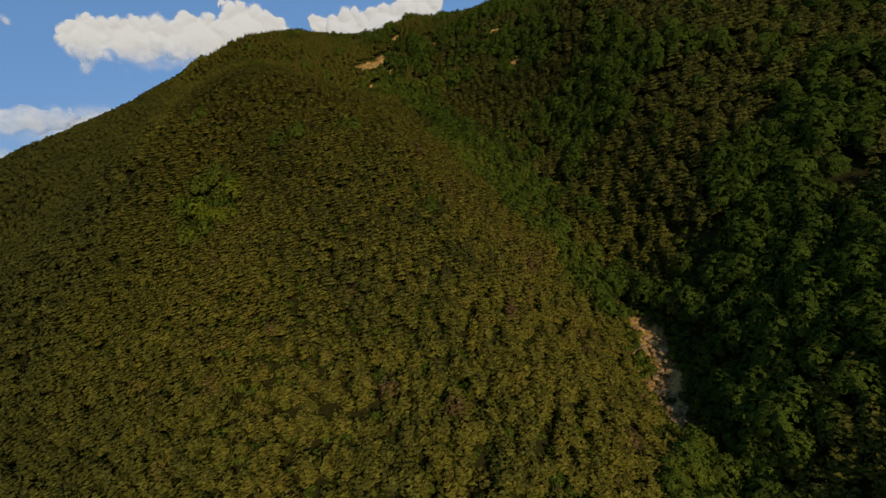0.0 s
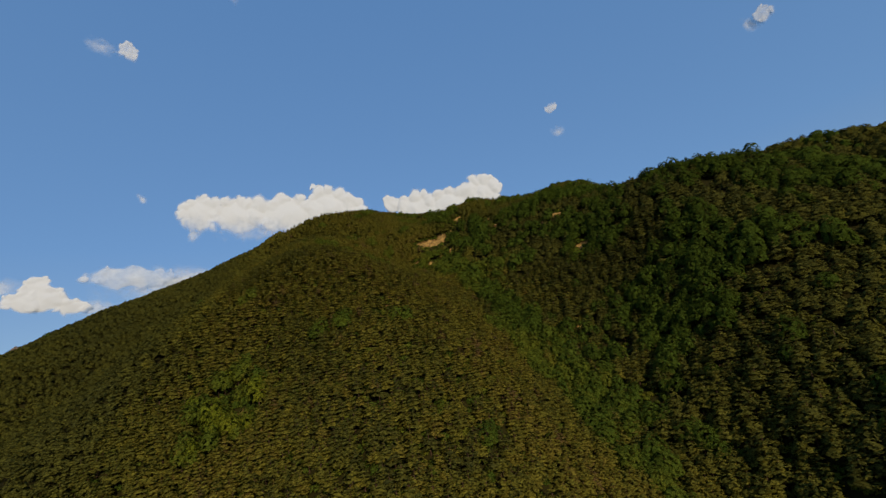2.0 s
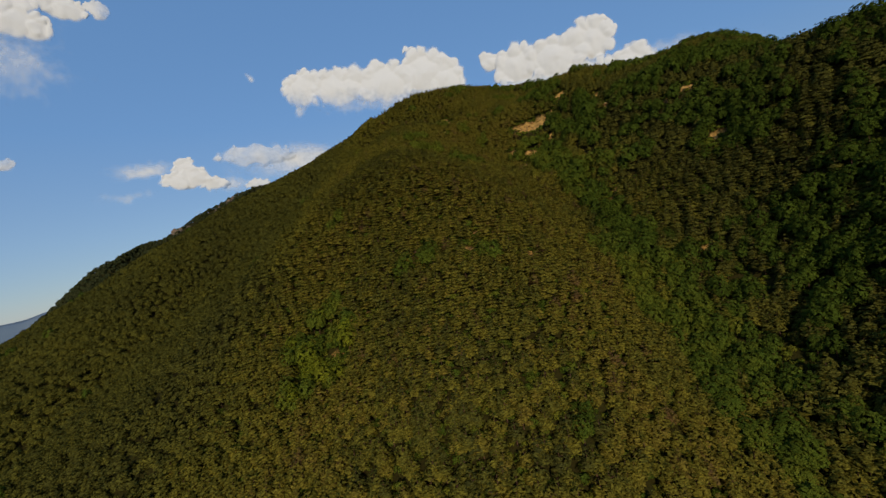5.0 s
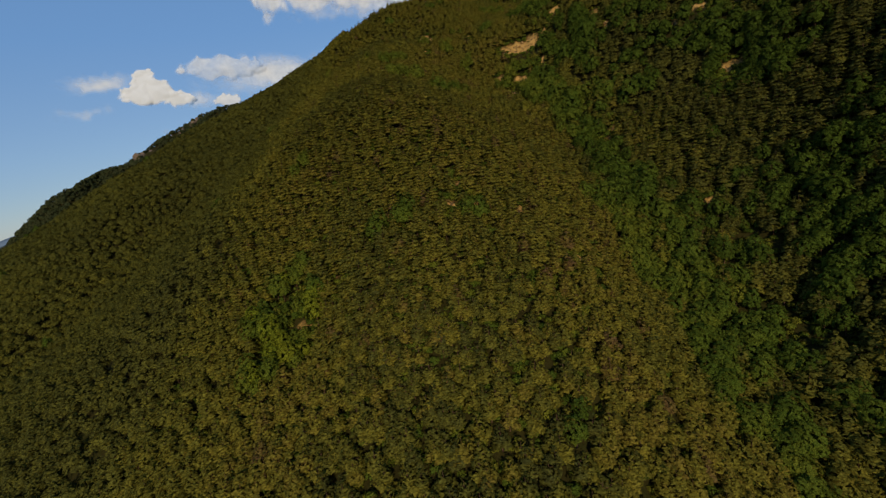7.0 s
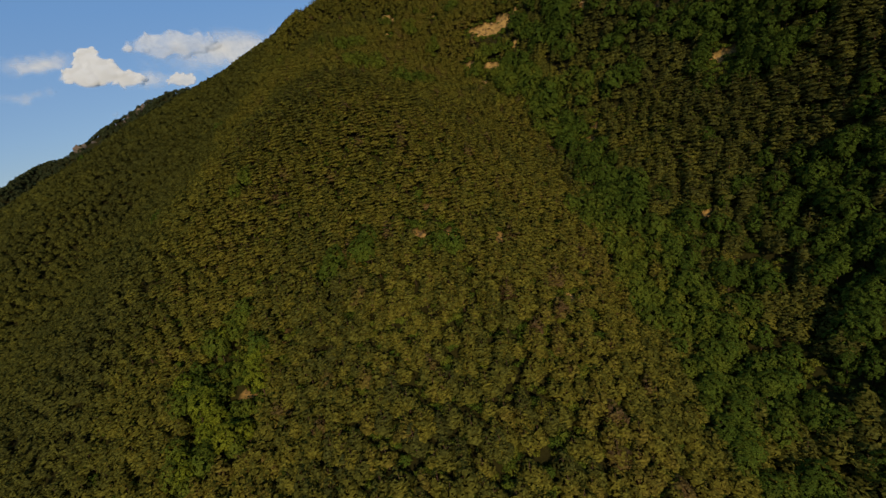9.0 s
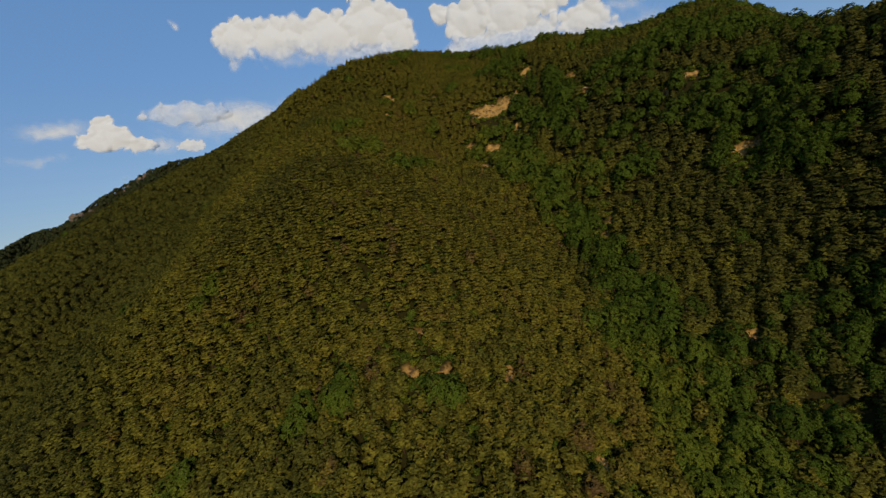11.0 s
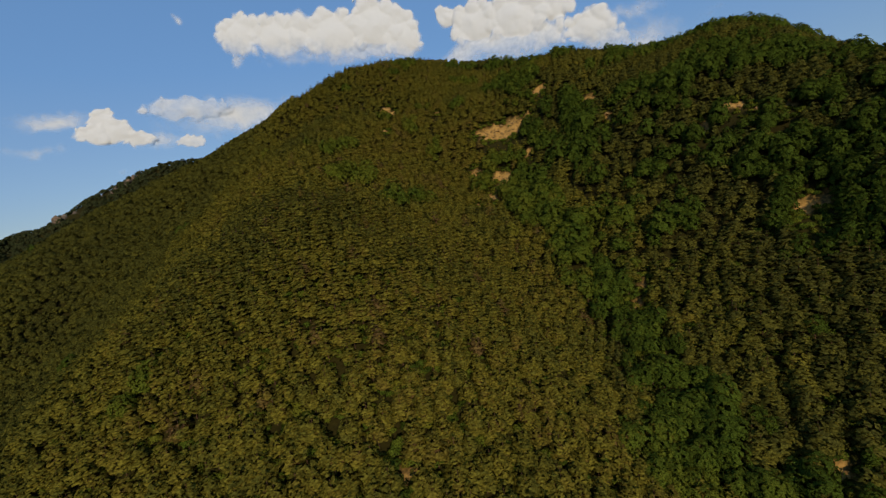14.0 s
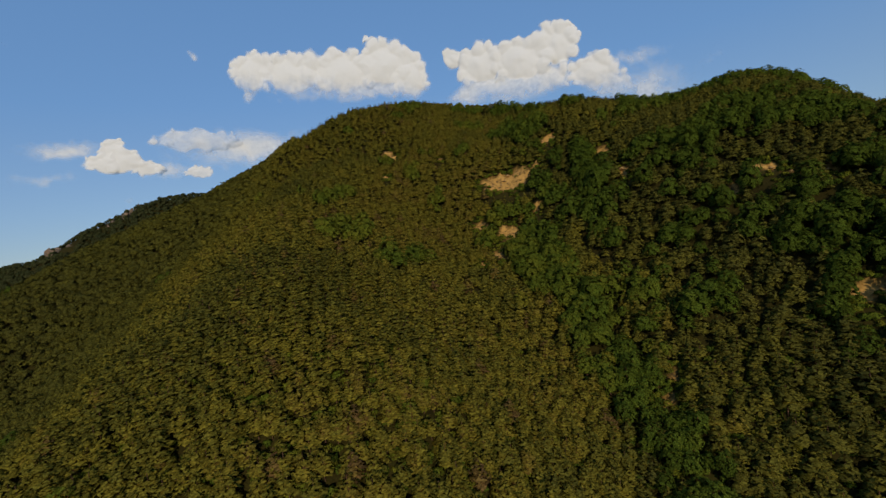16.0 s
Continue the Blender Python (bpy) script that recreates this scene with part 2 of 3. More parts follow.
def lattice(x, y, size, seed):
    """Smooth noise, -1 to 1, of that grain."""
    g = np.random.default_rng(seed).uniform(-1, 1, (257, 257))
    u, v = np.asarray(x) / size, np.asarray(y) / size
    i, j = np.floor(u).astype(int), np.floor(v).astype(int)
    u, v = u - i, v - j
    u, v = u * u * (3 - 2 * u), v * v * (3 - 2 * v)
    i, j = i % 256, j % 256
    return (g[i, j] * (1 - u) + g[i + 1, j] * u) * (1 - v) + (g[i, j + 1] * (1 - u) + g[i + 1, j + 1] * u) * v


def height(x, y):
    """The ground's height."""
    x, y = np.asarray(x, float), np.asarray(y, float)
    k = 7.0
    hs = np.stack([crest(x, y, *r) for r in RIDGES] + [np.full(x.shape, PLAIN)])
    m = hs.max(0)
    h = m + k * np.log(np.exp((hs - m) / k).sum(0))
    for ky, row in KNOLLS:
        for kx, amp in zip(KNOLL_X, row):
            h = h + amp * np.exp(-((x - kx) ** 2 + (y - ky) ** 2) / (2 * 38.0 ** 2))
    rough = np.clip((h - PLAIN - 10) / 60, 0, 1)
    return h - CANOPY + rough * (1.6 * lattice(x, y, 34, 3) + 0.8 * lattice(x, y, 13, 4))


# bare patches of soil and broken rock: centre, half length, half width, turn in degrees
GULLY_SCARS = [
    (58, 122, 5, 3.2, -72), (57, 114, 8, 4.2, 70), (54.5, 103, 8, 4.8, 74), (52, 92, 8, 4.4, 76), (51, 114, 3.0, 1.6, 40), (48.5, 106, 2.4, 1.6, 60),
]
UPPER_SCARS = [
    (-39, 433, 15, 8, -12), (-29, 429, 6, 4, 0), (-12, 449, 6, 4.2, 32), (-21, 434, 2.2, 1.6, 60), (-53, 399, 4.5, 3.4, 0), (-37.5, 392, 6.5, 5.5, 15),
    (-40, 371, 8, 1.5, -50), (-49.5, 362, 3.5, 1.5, -40), (-22, 402, 2.2, 3.4, 0), (-138, 490, 5, 3.6, 10), (-131, 484, 4, 3, -20), (-122, 440, 1.8, 3.2, -30), (-88, 468, 3, 2, -30),
    (23, 392, 2.6, 4.0, 0), (17, 420, 3.4, 2.6, 30),
]
EAST_SCARS = [
    (72, 304, 6.5, 2.8, 5), (68, 360, 2.8, 2.8, 0), (73, 359, 2.6, 3.2, 0), (57, 354, 2.2, 3.6, 0), (87, 350, 2.2, 3.6, 0), (79, 354, 2.6, 1.8, 0), (46, 243, 2.2, 3.0, 10), (17, 295, 2.0, 1.3, 0), (14, 289, 3, 1.0, 25),
]
SPUR_SCARS = [
    (-40, 193, 2.8, 1.5, 0), (-19, 202, 1.8, 2.2, 0), (-40, 204, 1.2, 1.6, 0), (-32.5, 196, 1.5, 1.8, 0), (-75, 165, 1.2, 2.2, 0), (-81, 155, 2.4, 1.5, -20), (-83, 150, 1.4, 1.2, 0),
    (29, 125, 1.4, 1.3, 0), (-6.5, 170, 1.5, 1.2, 0), (0, 192, 1.3, 1.4, 0),
]
SCARS = GULLY_SCARS + UPPER_SCARS + EAST_SCARS + SPUR_SCARS
# the bed of the gully, and the green hollow on the spur
GULLY = [(48, 60), (57, 118), (45, 157), (34, 202), (24, 232), (14, 262), (2, 290), (-14, 344), (-48, 400)]
BED_Y, BED_X = (60, 118, 157, 202, 232, 262, 290, 344, 400, 600), (48, 57, 45, 34, 24, 14, 2, -14, -48, -57)


def scar(x, y, grow=0.0):
    """How far a place lies inside a bare patch: above 0 inside."""
    out = np.full(np.shape(x), -9.0)
    rag = 0.35 * lattice(x, y, 3.1, 11) + 0.25 * lattice(x, y, 7.3, 12)
    for cx, cy, a, w, turn in SCARS:
        c, s = math.cos(radians(turn)), math.sin(radians(turn))
        u, v = ((x - cx) * c + (y - cy) * s) / (a + grow), (-(x - cx) * s + (y - cy) * c) / (w + grow)
        out = np.maximum(out, 1 - np.sqrt(u * u + v * v) + rag)
    return out


def gully(x, y):
    """Metres from the bed of the gully."""
    best = np.full(np.shape(x), 1e9)
    for (px, py), (qx, qy) in zip(GULLY[:-1], GULLY[1:]):
        dx, dy = qx - px, qy - py
        u = np.clip(((x - px) * dx + (y - py) * dy) / (dx * dx + dy * dy), 0, 1)
        best = np.minimum(best, np.hypot(x - px - u * dx, y - py - u * dy))
    return best


def fill(me, verts, faces):
    """Fills a mesh with vertices and triangles or quads, given as arrays."""
    k = faces.shape[1]
    me.vertices.add(len(verts))
    me.vertices.foreach_set("co", np.ascontiguousarray(verts, np.float32).ravel())
    me.loops.add(faces.size)
    me.loops.foreach_set("vertex_index", np.ascontiguousarray(faces, np.int32).ravel())
    me.polygons.add(len(faces))
    me.polygons.foreach_set("loop_start", np.arange(0, faces.size, k, dtype=np.int32))
    me.update(calc_edges=True)
    me.validate()
    return me


def spread(me, name, values):
    me.attributes.new(name, "FLOAT", "POINT").data.foreach_set("value", np.ascontiguousarray(values, np.float32))


def outward(v, tall):
    """Directions from the middle of a crown to its outside."""
    d = (v - (0, 0, 0.42 * tall)) * (1, 1, 0.8)
    return d / np.maximum(np.linalg.norm(d, axis=1, keepdims=True), 1e-6)


def turned(d, a):
    """Directions of one crown, turned for each tree."""
    return np.stack([d[:, 0] * np.cos(a) - d[:, 1] * np.sin(a), d[:, 0] * np.sin(a) + d[:, 1] * np.cos(a), d[:, 2] + 0 * a], -1).reshape(-1, 3)


def spread_vectors(me, name, values):
    me.attributes.new(name, "FLOAT_VECTOR", "POINT").data.foreach_set("vector", np.ascontiguousarray(values, np.float32).ravel())


def axis(lo, a, b, hi, step):
    """Places along one side of the ground sheet: close in the middle, wide apart towards the horizon."""
    mid, grow = np.arange(a, b + step, step), np.cumsum(step * 1.10 ** np.arange(1, 80))
    up, down = mid[-1] + grow, mid[0] - grow
    return np.concatenate([np.append(down[down > lo], lo)[::-1], mid, np.append(up[up < hi], hi)])


gx, gy = axis(-4700, -600, 260, 4700, 4.0), axis(-3000, 40, 620, 4700, 4.0)
# a finer mesh where the bare patches lie
gx, gy = np.concatenate([gx[gx < -131], np.arange(-130, 110, 1.5), gx[gx > 111]]), np.concatenate([gy[gy < 59], np.arange(60, 500, 1.7), gy[gy > 501]])
GX, GY = np.meshgrid(gx, gy, indexing="ij")
GZ = height(GX, GY)
inside = scar(GX, GY)
GZ = GZ + np.where(inside > 0, 1.5 * lattice(GX, GY, 4.6, 22) + 1.0 * lattice(GX, GY, 2.1, 21) - 0.5, 0)
idx = np.arange(GX.size).reshape(GX.shape)
quads = np.stack([idx[:-1, :-1], idx[1:, :-1], idx[1:, 1:], idx[:-1, 1:]], -1).reshape(-1, 4)
ground = new("ground", fill(bpy.data.meshes.new("ground"), np.stack([GX, GY, GZ], -1).reshape(-1, 3), quads))
spread(ground.data, "bare", np.clip(inside.ravel() * 4 + 0.3, 0, 1))
ground.data.polygons.foreach_set("use_smooth", np.ones(len(ground.data.polygons), bool))
ground.data.materials.append(GROUND)
tagged(ground, "mountain ground of leaf litter with bare soil scars", "ground", kind="structure")

# ---- trees ----
rng = np.random.default_rng(7)


def join(pieces):
    vs, fs, k = [], [], 0
    for v, f in pieces:
        vs.append(v)
        fs.append(f + k)
        k += len(v)
    return np.vstack(vs), np.vstack(fs)


def stem(a, b, ra, rb, sides=6):
    """A tapered piece of trunk or limb."""
    a, b = np.array(a, float), np.array(b, float)
    turn = np.array(Vector(b - a).to_track_quat("Z", "Y").to_matrix())
    ang = np.linspace(0, 2 * np.pi, sides, endpoint=False)
    ring = np.stack([np.cos(ang), np.sin(ang), 0 * ang], -1) @ turn.T
    v = np.vstack([a + ring * ra, b + ring * rb])
    f = [(i, (i + 1) % sides, sides + (i + 1) % sides) for i in range(sides)] + [(i, sides + (i + 1) % sides, sides + i) for i in range(sides)]
    return v, np.array(f)


def heart(tall, low, wide, sides=5):
    """The dense inside of a crown."""
    ang = np.linspace(0, 2 * np.pi, sides, endpoint=False) + rng.uniform(0, 1)
    ring = lambda r, z: np.stack([r * np.cos(ang), r * np.sin(ang), z + 0 * ang], -1) * rng.uniform(0.85, 1.12, (sides, 1))
    v = np.vstack([ring(wide * 0.62, tall * low), ring(wide * 0.42, tall * (0.3 + 0.7 * low)), [[0, 0, tall * (0.5 + 0.5 * low)]]])
    f = [(i, (i + 1) % sides, sides + (i + 1) % sides) for i in range(sides)] + [(i, sides + (i + 1) % sides, sides + i) for i in range(sides)]
    return v, np.array(f + [(sides + i, sides + (i + 1) % sides, 2 * sides) for i in range(sides)])


def leaf_crown(clumps, tall, wide, low=0.35, peak=1.0, core=1.0, flat=1.0):
    """Small leafy clumps over an uneven dome, rounded or drawn up to a peak."""
    out = [heart(tall, low, wide * core, 3 if clumps < 25 else 4)] if core else []
    lobes = rng.uniform(0.80, 1.14, 7)
    for i in range(clumps):
        u = (i + 0.5) / clumps
        el, ang = math.asin(1 - 1.25 * u), i * 2.4 + rng.uniform(-0.4, 0.4)
        d = np.array([math.cos(el) * math.cos(ang), math.cos(el) * math.sin(ang), math.sin(el)])
        squeeze = math.cos(max(0, el)) ** (peak - 1)
        at = np.array([0, 0, tall * 0.5]) + d * np.array([wide * squeeze, wide * squeeze, tall * 0.5]) * rng.uniform(0.82, 1.08) * lobes[int(ang % 6.28)]
        out.append(tuft(wide * (2.35 / math.sqrt(clumps)) * rng.uniform(0.75, 1.25), at, d + rng.uniform(-0.5, 0.5, 3) + (0, 0, 0.25), flat))
    return join(out)


def tuft(size, at, out, flat=1.0):
    """A folded four-cornered tuft of leaves, turned to face out."""
    a = rng.uniform(0, 6.3)
    r_ = size * rng.uniform(0.7, 1.2, 4)
    ang = a + np.array([0, 1.57, 3.14, 4.71]) + rng.uniform(-0.3, 0.3, 4)
    v = np.stack([r_ * np.cos(ang), r_ * np.sin(ang), size * np.array([0.0, -0.3, 0.05, -0.35])], -1)
    v[:, 0], v[:, 1] = v[:, 0] / flat, v[:, 1] * flat
    turn = np.array(Vector(out).to_track_quat("Z", "Y").to_matrix())
    return v @ turn.T + at, np.array([(0, 1, 2), (0, 2, 3)])


def pine_crown(tiers, around, tall, wide, low=0.3, core=0.8, hang=(0.2, 0.78)):
    """Flat whorls of needle tufts, one above another, with dark gaps between them."""
    out = [heart(tall * 0.96, low, wide * core, 4)]
    for k in range(tiers):
        u = k / max(tiers - 1, 1)
        z, r = tall * (low + 0.06 + (0.9 - low) * u ** 0.9), wide * (1.0 - 0.78 * u ** 1.25)
        count, spin = max(3, round(around * r / wide)), rng.uniform(0, 6.3)
        for j in range(count):
            a = spin + 6.283 * j / count + rng.uniform(-0.25, 0.25)
            reach = r * rng.uniform(0.42, 0.95)
            at = np.array([reach * math.cos(a), reach * math.sin(a), z + rng.uniform(-0.16, 0.16) * tall / tiers - 0.14 * reach])
            out.append(branch(r * rng.uniform(0.26, 0.40) + 0.25, r * rng.uniform(0.30, 0.46) + 0.28, at, a + rng.uniform(-0.5, 0.5), rng.uniform(*hang)))
    out.append(tuft(wide * 0.24, np.array([0, 0, tall * 0.97]), (rng.uniform(-0.3, 0.3), -0.4, 1.0)))
    return join(out)


def branch(size, w, at, a, tilt):
    """A spray of needles that reaches outward, broader than deep, its tip hanging a little."""
    v = np.array([(-size * 0.8, 0, 0.10 * size), (0.1 * size, -w, -0.12 * size), (size, 0, -0.10 * size), (0.1 * size, w, -0.12 * size)]) * rng.uniform(0.8, 1.2, (4, 1))
    c, d = math.cos(tilt), math.sin(tilt)
    v = np.stack([v[:, 0] * c + v[:, 2] * d, v[:, 1], v[:, 2] * c - v[:, 0] * d], -1)
    return np.stack([v[:, 0] * math.cos(a) - v[:, 1] * math.sin(a), v[:, 0] * math.sin(a) + v[:, 1] * math.cos(a), v[:, 2]], -1) + at, np.array([(0, 1, 2), (0, 2, 3)])


def trunk_mesh(tall, limbs, wide, r=0.17):
    bits = [stem((0, 0, -1.2), (0.1, 0.05, tall * 0.5), r, r * 0.7), stem((0.1, 0.05, tall * 0.5), (0, 0, tall * 0.93), r * 0.7, r * 0.2)]
    for i in range(limbs):
        a, z = i * 2.4, tall * (0.45 + 0.4 * i / max(limbs, 1))
        bits.append(stem((0, 0, z), (wide * 0.6 * math.cos(a), wide * 0.6 * math.sin(a), z + 0.5), r * 0.4, r * 0.12, 4))
    return join(bits)


# nearness: 0 for the slopes that the drone passes, 1 for the middle, 2 for the far woods
PINES = [[pine_crown(5, 11, 6.9, 2.75, 0.34) for _ in range(8)], [pine_crown(4, 10, 6.6, 3.1, 0.34, 0.9, (0.5, 1.05)) for _ in range(7)], [leaf_crown(18, 6.8, 3.0, 0.3, 1.4, 0.85, 0.8) for _ in range(7)]]
LEAVES = [[leaf_crown(96, 7.2, 2.6) for _ in range(7)], [leaf_crown(58, 7.4, 2.8) for _ in range(6)], [leaf_crown(28, 7.4, 3.2) for _ in range(7)]]
STEMS = [stem((0, 0, -1.2), (0, 0, 5.6), 0.16, 0.06, 3)]


def plant(step, lo, hi, seed, shake=0.5):
    """Places for trees on a shaken grid."""
    r = np.random.default_rng(seed)
    X, Y = np.meshgrid(np.arange(lo[0], hi[0], step), np.arange(lo[1], hi[1], step * 0.9), indexing="ij")
    X[:, ::2] += step / 2
    X, Y = (X + r.uniform(-shake, shake, X.shape) * step).ravel(), (Y + r.uniform(-shake, shake, Y.shape) * step).ravel()
    return X, Y


def zone(x, y):
    near = (x > -125) & (x < 105) & (y > 55) & (y < 300)
    mid = (x > -240) & (x < 190) & (y > 30) & (y < 600)
    return np.where(near, 0, np.where(mid, 1, 2))


nx, ny = plant(3.6, (-126, 54), (106, 301), 5, 0.42)
mx_, my_ = plant(4.0, (-240, 30), (190, 600), 4)
nearby, middle = zone(nx, ny) == 0, zone(mx_, my_) == 1
fx, fy = plant(5.0, (-600, -10), (360, 645), 6)
wx, wy = plant(4.1, (-560, 180), (-240, 560), 16)
shoulder = (fx > -560) & (fx < -240) & (fy > 180) & (fy < 560)
fx, fy = np.concatenate([fx[~shoulder], wx]), np.concatenate([fy[~shoulder], wy])
outer = zone(fx, fy) == 2
tx, ty = np.concatenate([nx[nearby], mx_[middle], fx[outer]]), np.concatenate([ny[nearby], my_[middle], fy[outer]])
tz = height(tx, ty)
# nothing is planted in the scars, on the plain, or far down the hidden back of the main crest
mains = catmull(MAIN)
behind = ty - np.interp(tx, mains[:, 0], mains[:, 1])
def scar_beyond(d, grow):
    """How far the place d metres farther from the flight line lies inside a bare patch."""
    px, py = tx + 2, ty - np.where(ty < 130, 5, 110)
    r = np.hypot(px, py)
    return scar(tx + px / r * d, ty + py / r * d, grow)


# trees on the flight line's side of a patch are left out too
keep = (scar(tx, ty, 0.5) < 0) & (scar_beyond(4, 0.6) < 0) & ((scar_beyond(7.5, 0) < 0) | ((tx < 20) & (ty < 140)) | (ty > 260)) & (tz > PLAIN + 4) & ((behind < np.where(tx < -190, 170, 40)) | (tx > 180))
gaps = lattice(tx, ty, 11, 31) + 0.6 * lattice(tx, ty, 4.3, 32)
keep &= gaps > np.where((tx > np.interp(ty, BED_Y, BED_X) + 4) & (ty < 300), -0.8, -2)
tx, ty, tz = tx[keep], ty[keep], tz[keep]
tzone = zone(tx, ty)
wet = gully(tx, ty) + 9 * lattice(tx, ty, 17, 33)
east = tx > np.interp(ty, BED_Y, BED_X)
patchy = lattice(tx, ty, 26, 34) + 0.7 * lattice(tx, ty, 9, 35)
hollow = np.hypot((tx + 84) / 13, (ty - 152) / 15) + 0.3 * lattice(tx, ty, 8, 36)
mixed = rng.random(len(tx))
is_leaf = ((wet < 10) & (mixed < 0.8)) | (east & (patchy + 0.9 * (mixed - 0.5) > 0.22)) | (~east & (patchy > 1.3)) | ((ty > 320) & (patchy > 0.75) & (tx > -150)) | (hollow < 1)
is_lime = (hollow < 1.05) & (rng.random(len(tx)) < np.where(tx > -82, 0.3, 0.06))
for gx_, gy_, r_ in ((-87, 145, 4.2), (-73, 146, 3.0), (-75, 153, 3.0)):
    is_lime |= np.hypot(tx - gx_, ty - gy_) < r_
is_leaf |= is_lime
# a few broadleaf trees stand out among the pines of the spur
lush = np.zeros(len(tx), bool)
for gx_, gy_, r_ in ((-30.2, 188, 3.6), (-53.2, 184, 3.6), (-63.4, 179, 2.4)):
    lush |= np.hypot(tx - gx_, ty - gy_) < r_
is_leaf |= lush
size = rng.uniform(0.87, 1.13, len(tx)) * (1 + 0.14 * lattice(tx, ty, 40, 37))
size = np.where(is_leaf, size * rng.uniform(0.9, 1.3, len(tx)), size) * np.where(east & (ty < 390), rng.uniform(0.72, 1.36, len(tx)), 1.0)
size = np.where(tzone == 2, size * np.where(tx > -230, 0.9, 0.98), size)
# farther out on that side they are stunted, so the patches show
fronts_scar = np.maximum(scar_beyond(8, 0.8), scar_beyond(13, 0.8))
size = np.where((fronts_scar > 0) & (ty > 290), size * 0.22, size)
sunward = np.maximum(scar(tx - 2, ty + 4, 0.5), np.maximum(scar(tx - 4, ty + 8, 0.3), scar(tx - 5, ty + 11, 0)))
size = np.where((sunward > 0) & (tx > 20) & (ty < 130), size * 0.42, size)
size = np.where((hollow < 0.7) & ~is_lime, size * 0.55, np.where(lush, 1.3, size))
tint = np.clip(0.34 + 0.20 * lattice(tx, ty, 55, 38) + 0.16 * lattice(tx, ty, 19, 39) + rng.uniform(-0.14, 0.14, len(tx)) + 0.5 * (rng.random(len(tx)) < 0.025), 0, 0.85)
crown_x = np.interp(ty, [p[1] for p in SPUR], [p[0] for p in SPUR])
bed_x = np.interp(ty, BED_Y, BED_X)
# shade of the east slope, put into the colour of its trees
east_shade = np.clip((tx - bed_x) / 50, 0, 1) * np.clip((500 - ty) / 130, 0, 1)
# tint also darkens the woods west of the crest, in place of shade
tint = tint * (1 - 0.8 * east_shade) * np.clip(1.0 - (crown_x - tx - 50) / 75, 0.3, 1)
tint = np.where(lush, 0.3, tint)
single = (tx > -62) & (tx < 22) & (ty > 96) & (ty < 152) & (tzone == 0)
pick = np.flatnonzero(single)
pick = pick[np.argsort(np.abs(tx[pick] + 20) + np.abs(ty[pick] - 125))][:290]
single = np.zeros(len(tx), bool)
single[pick] = True


def wood(name, choose, shapes, mats, label, category):
    """All trees of a kind that nobody could count, in one mesh."""
    vs, fs, ts, ms, ds, k = [], [], [], [], [], 0
    for z in range(3):
        for w in range(len(shapes[z])):
            who = np.flatnonzero(choose & (tzone == z))
            who = who[who % len(shapes[z]) == w]
            if not len(who):
                continue
            layers = [(shapes[z][w], 0)] + ([(STEMS[0], 1)] if z == 0 else [])
            for (v, f), mat in layers:
                a = rng.uniform(0, 6.3, len(who))
                c, s, q = np.cos(a)[:, None], np.sin(a)[:, None], size[who][:, None]
                high = q * rng.uniform(0.9, 1.12, len(who))[:, None]
                p = np.stack([(v[:, 0] * c - v[:, 1] * s) * q + tx[who][:, None], (v[:, 0] * s + v[:, 1] * c) * q + ty[who][:, None], v[:, 2] * high + tz[who][:, None] - 0.2], -1)
                vs.append(p.reshape(-1, 3))
                d = outward(v, 7.0)
                ds.append(np.stack([d[:, 0] * c - d[:, 1] * s, d[:, 0] * s + d[:, 1] * c, d[:, 2] + 0 * c], -1).reshape(-1, 3))
                fs.append((f[None] + (k + np.arange(len(who)) * len(v))[:, None, None]).reshape(-1, 3))
                # bare brown branches inside the pines
                inner = np.where(np.arange(len(v)) < 9, 0.32, 0.0) if shapes is PINES and z == 0 else np.zeros(len(v))
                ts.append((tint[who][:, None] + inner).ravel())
                ms.append(np.full(len(who) * len(f), mat))
                k += len(who) * len(v)
    ob = new(name, fill(bpy.data.meshes.new(name), np.vstack(vs), np.vstack(fs)))
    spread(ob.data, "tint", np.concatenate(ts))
    spread_vectors(ob.data, "outward", np.vstack(ds))
    for m in mats:
        ob.data.materials.append(m)
    ob.data.polygons.foreach_set("material_index", np.concatenate(ms).astype(np.int32))
    return tagged(ob, label, category, kind="stuff")


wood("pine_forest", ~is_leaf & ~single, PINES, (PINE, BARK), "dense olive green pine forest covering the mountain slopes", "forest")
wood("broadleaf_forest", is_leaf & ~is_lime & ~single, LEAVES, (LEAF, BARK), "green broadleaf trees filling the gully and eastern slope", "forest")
wood("young_trees", is_lime & ~single, LEAVES, (LIME, BARK), "yellow-green young trees in a hollow of the spur", "trees")


# bushes under and between the trees
ux, uy = plant(2.4, (-126, 54), (106, 301), 8)
sx, sy = plant(2.0, (-140, 60), (110, 500), 15)
fringe = (scar(sx, sy, 3.0) > -0.3) & (scar(sx, sy) < 0.3) & (rng.random(len(sx)) < np.where(scar(sx, sy) > 0, np.where(sy < 130, 0.5, np.where(sy < 260, 0.25, np.where(sx > 40, 0.08, 0.3))), 0.8))
uz = height(ux, uy)
open_ = (scar(ux, uy, 0.2) < 0)
ux, uy, uz = np.concatenate([ux[open_], sx[fringe]]), np.concatenate([uy[open_], sy[fringe]]), np.concatenate([uz[open_], height(sx[fringe], sy[fringe])])
v, f = leaf_crown(15, 1.5, 1.3, 0.05, 1.0, 0)
a, q = rng.uniform(0, 6.3, len(ux))[:, None], rng.uniform(0.6, 1.3, len(ux))[:, None]
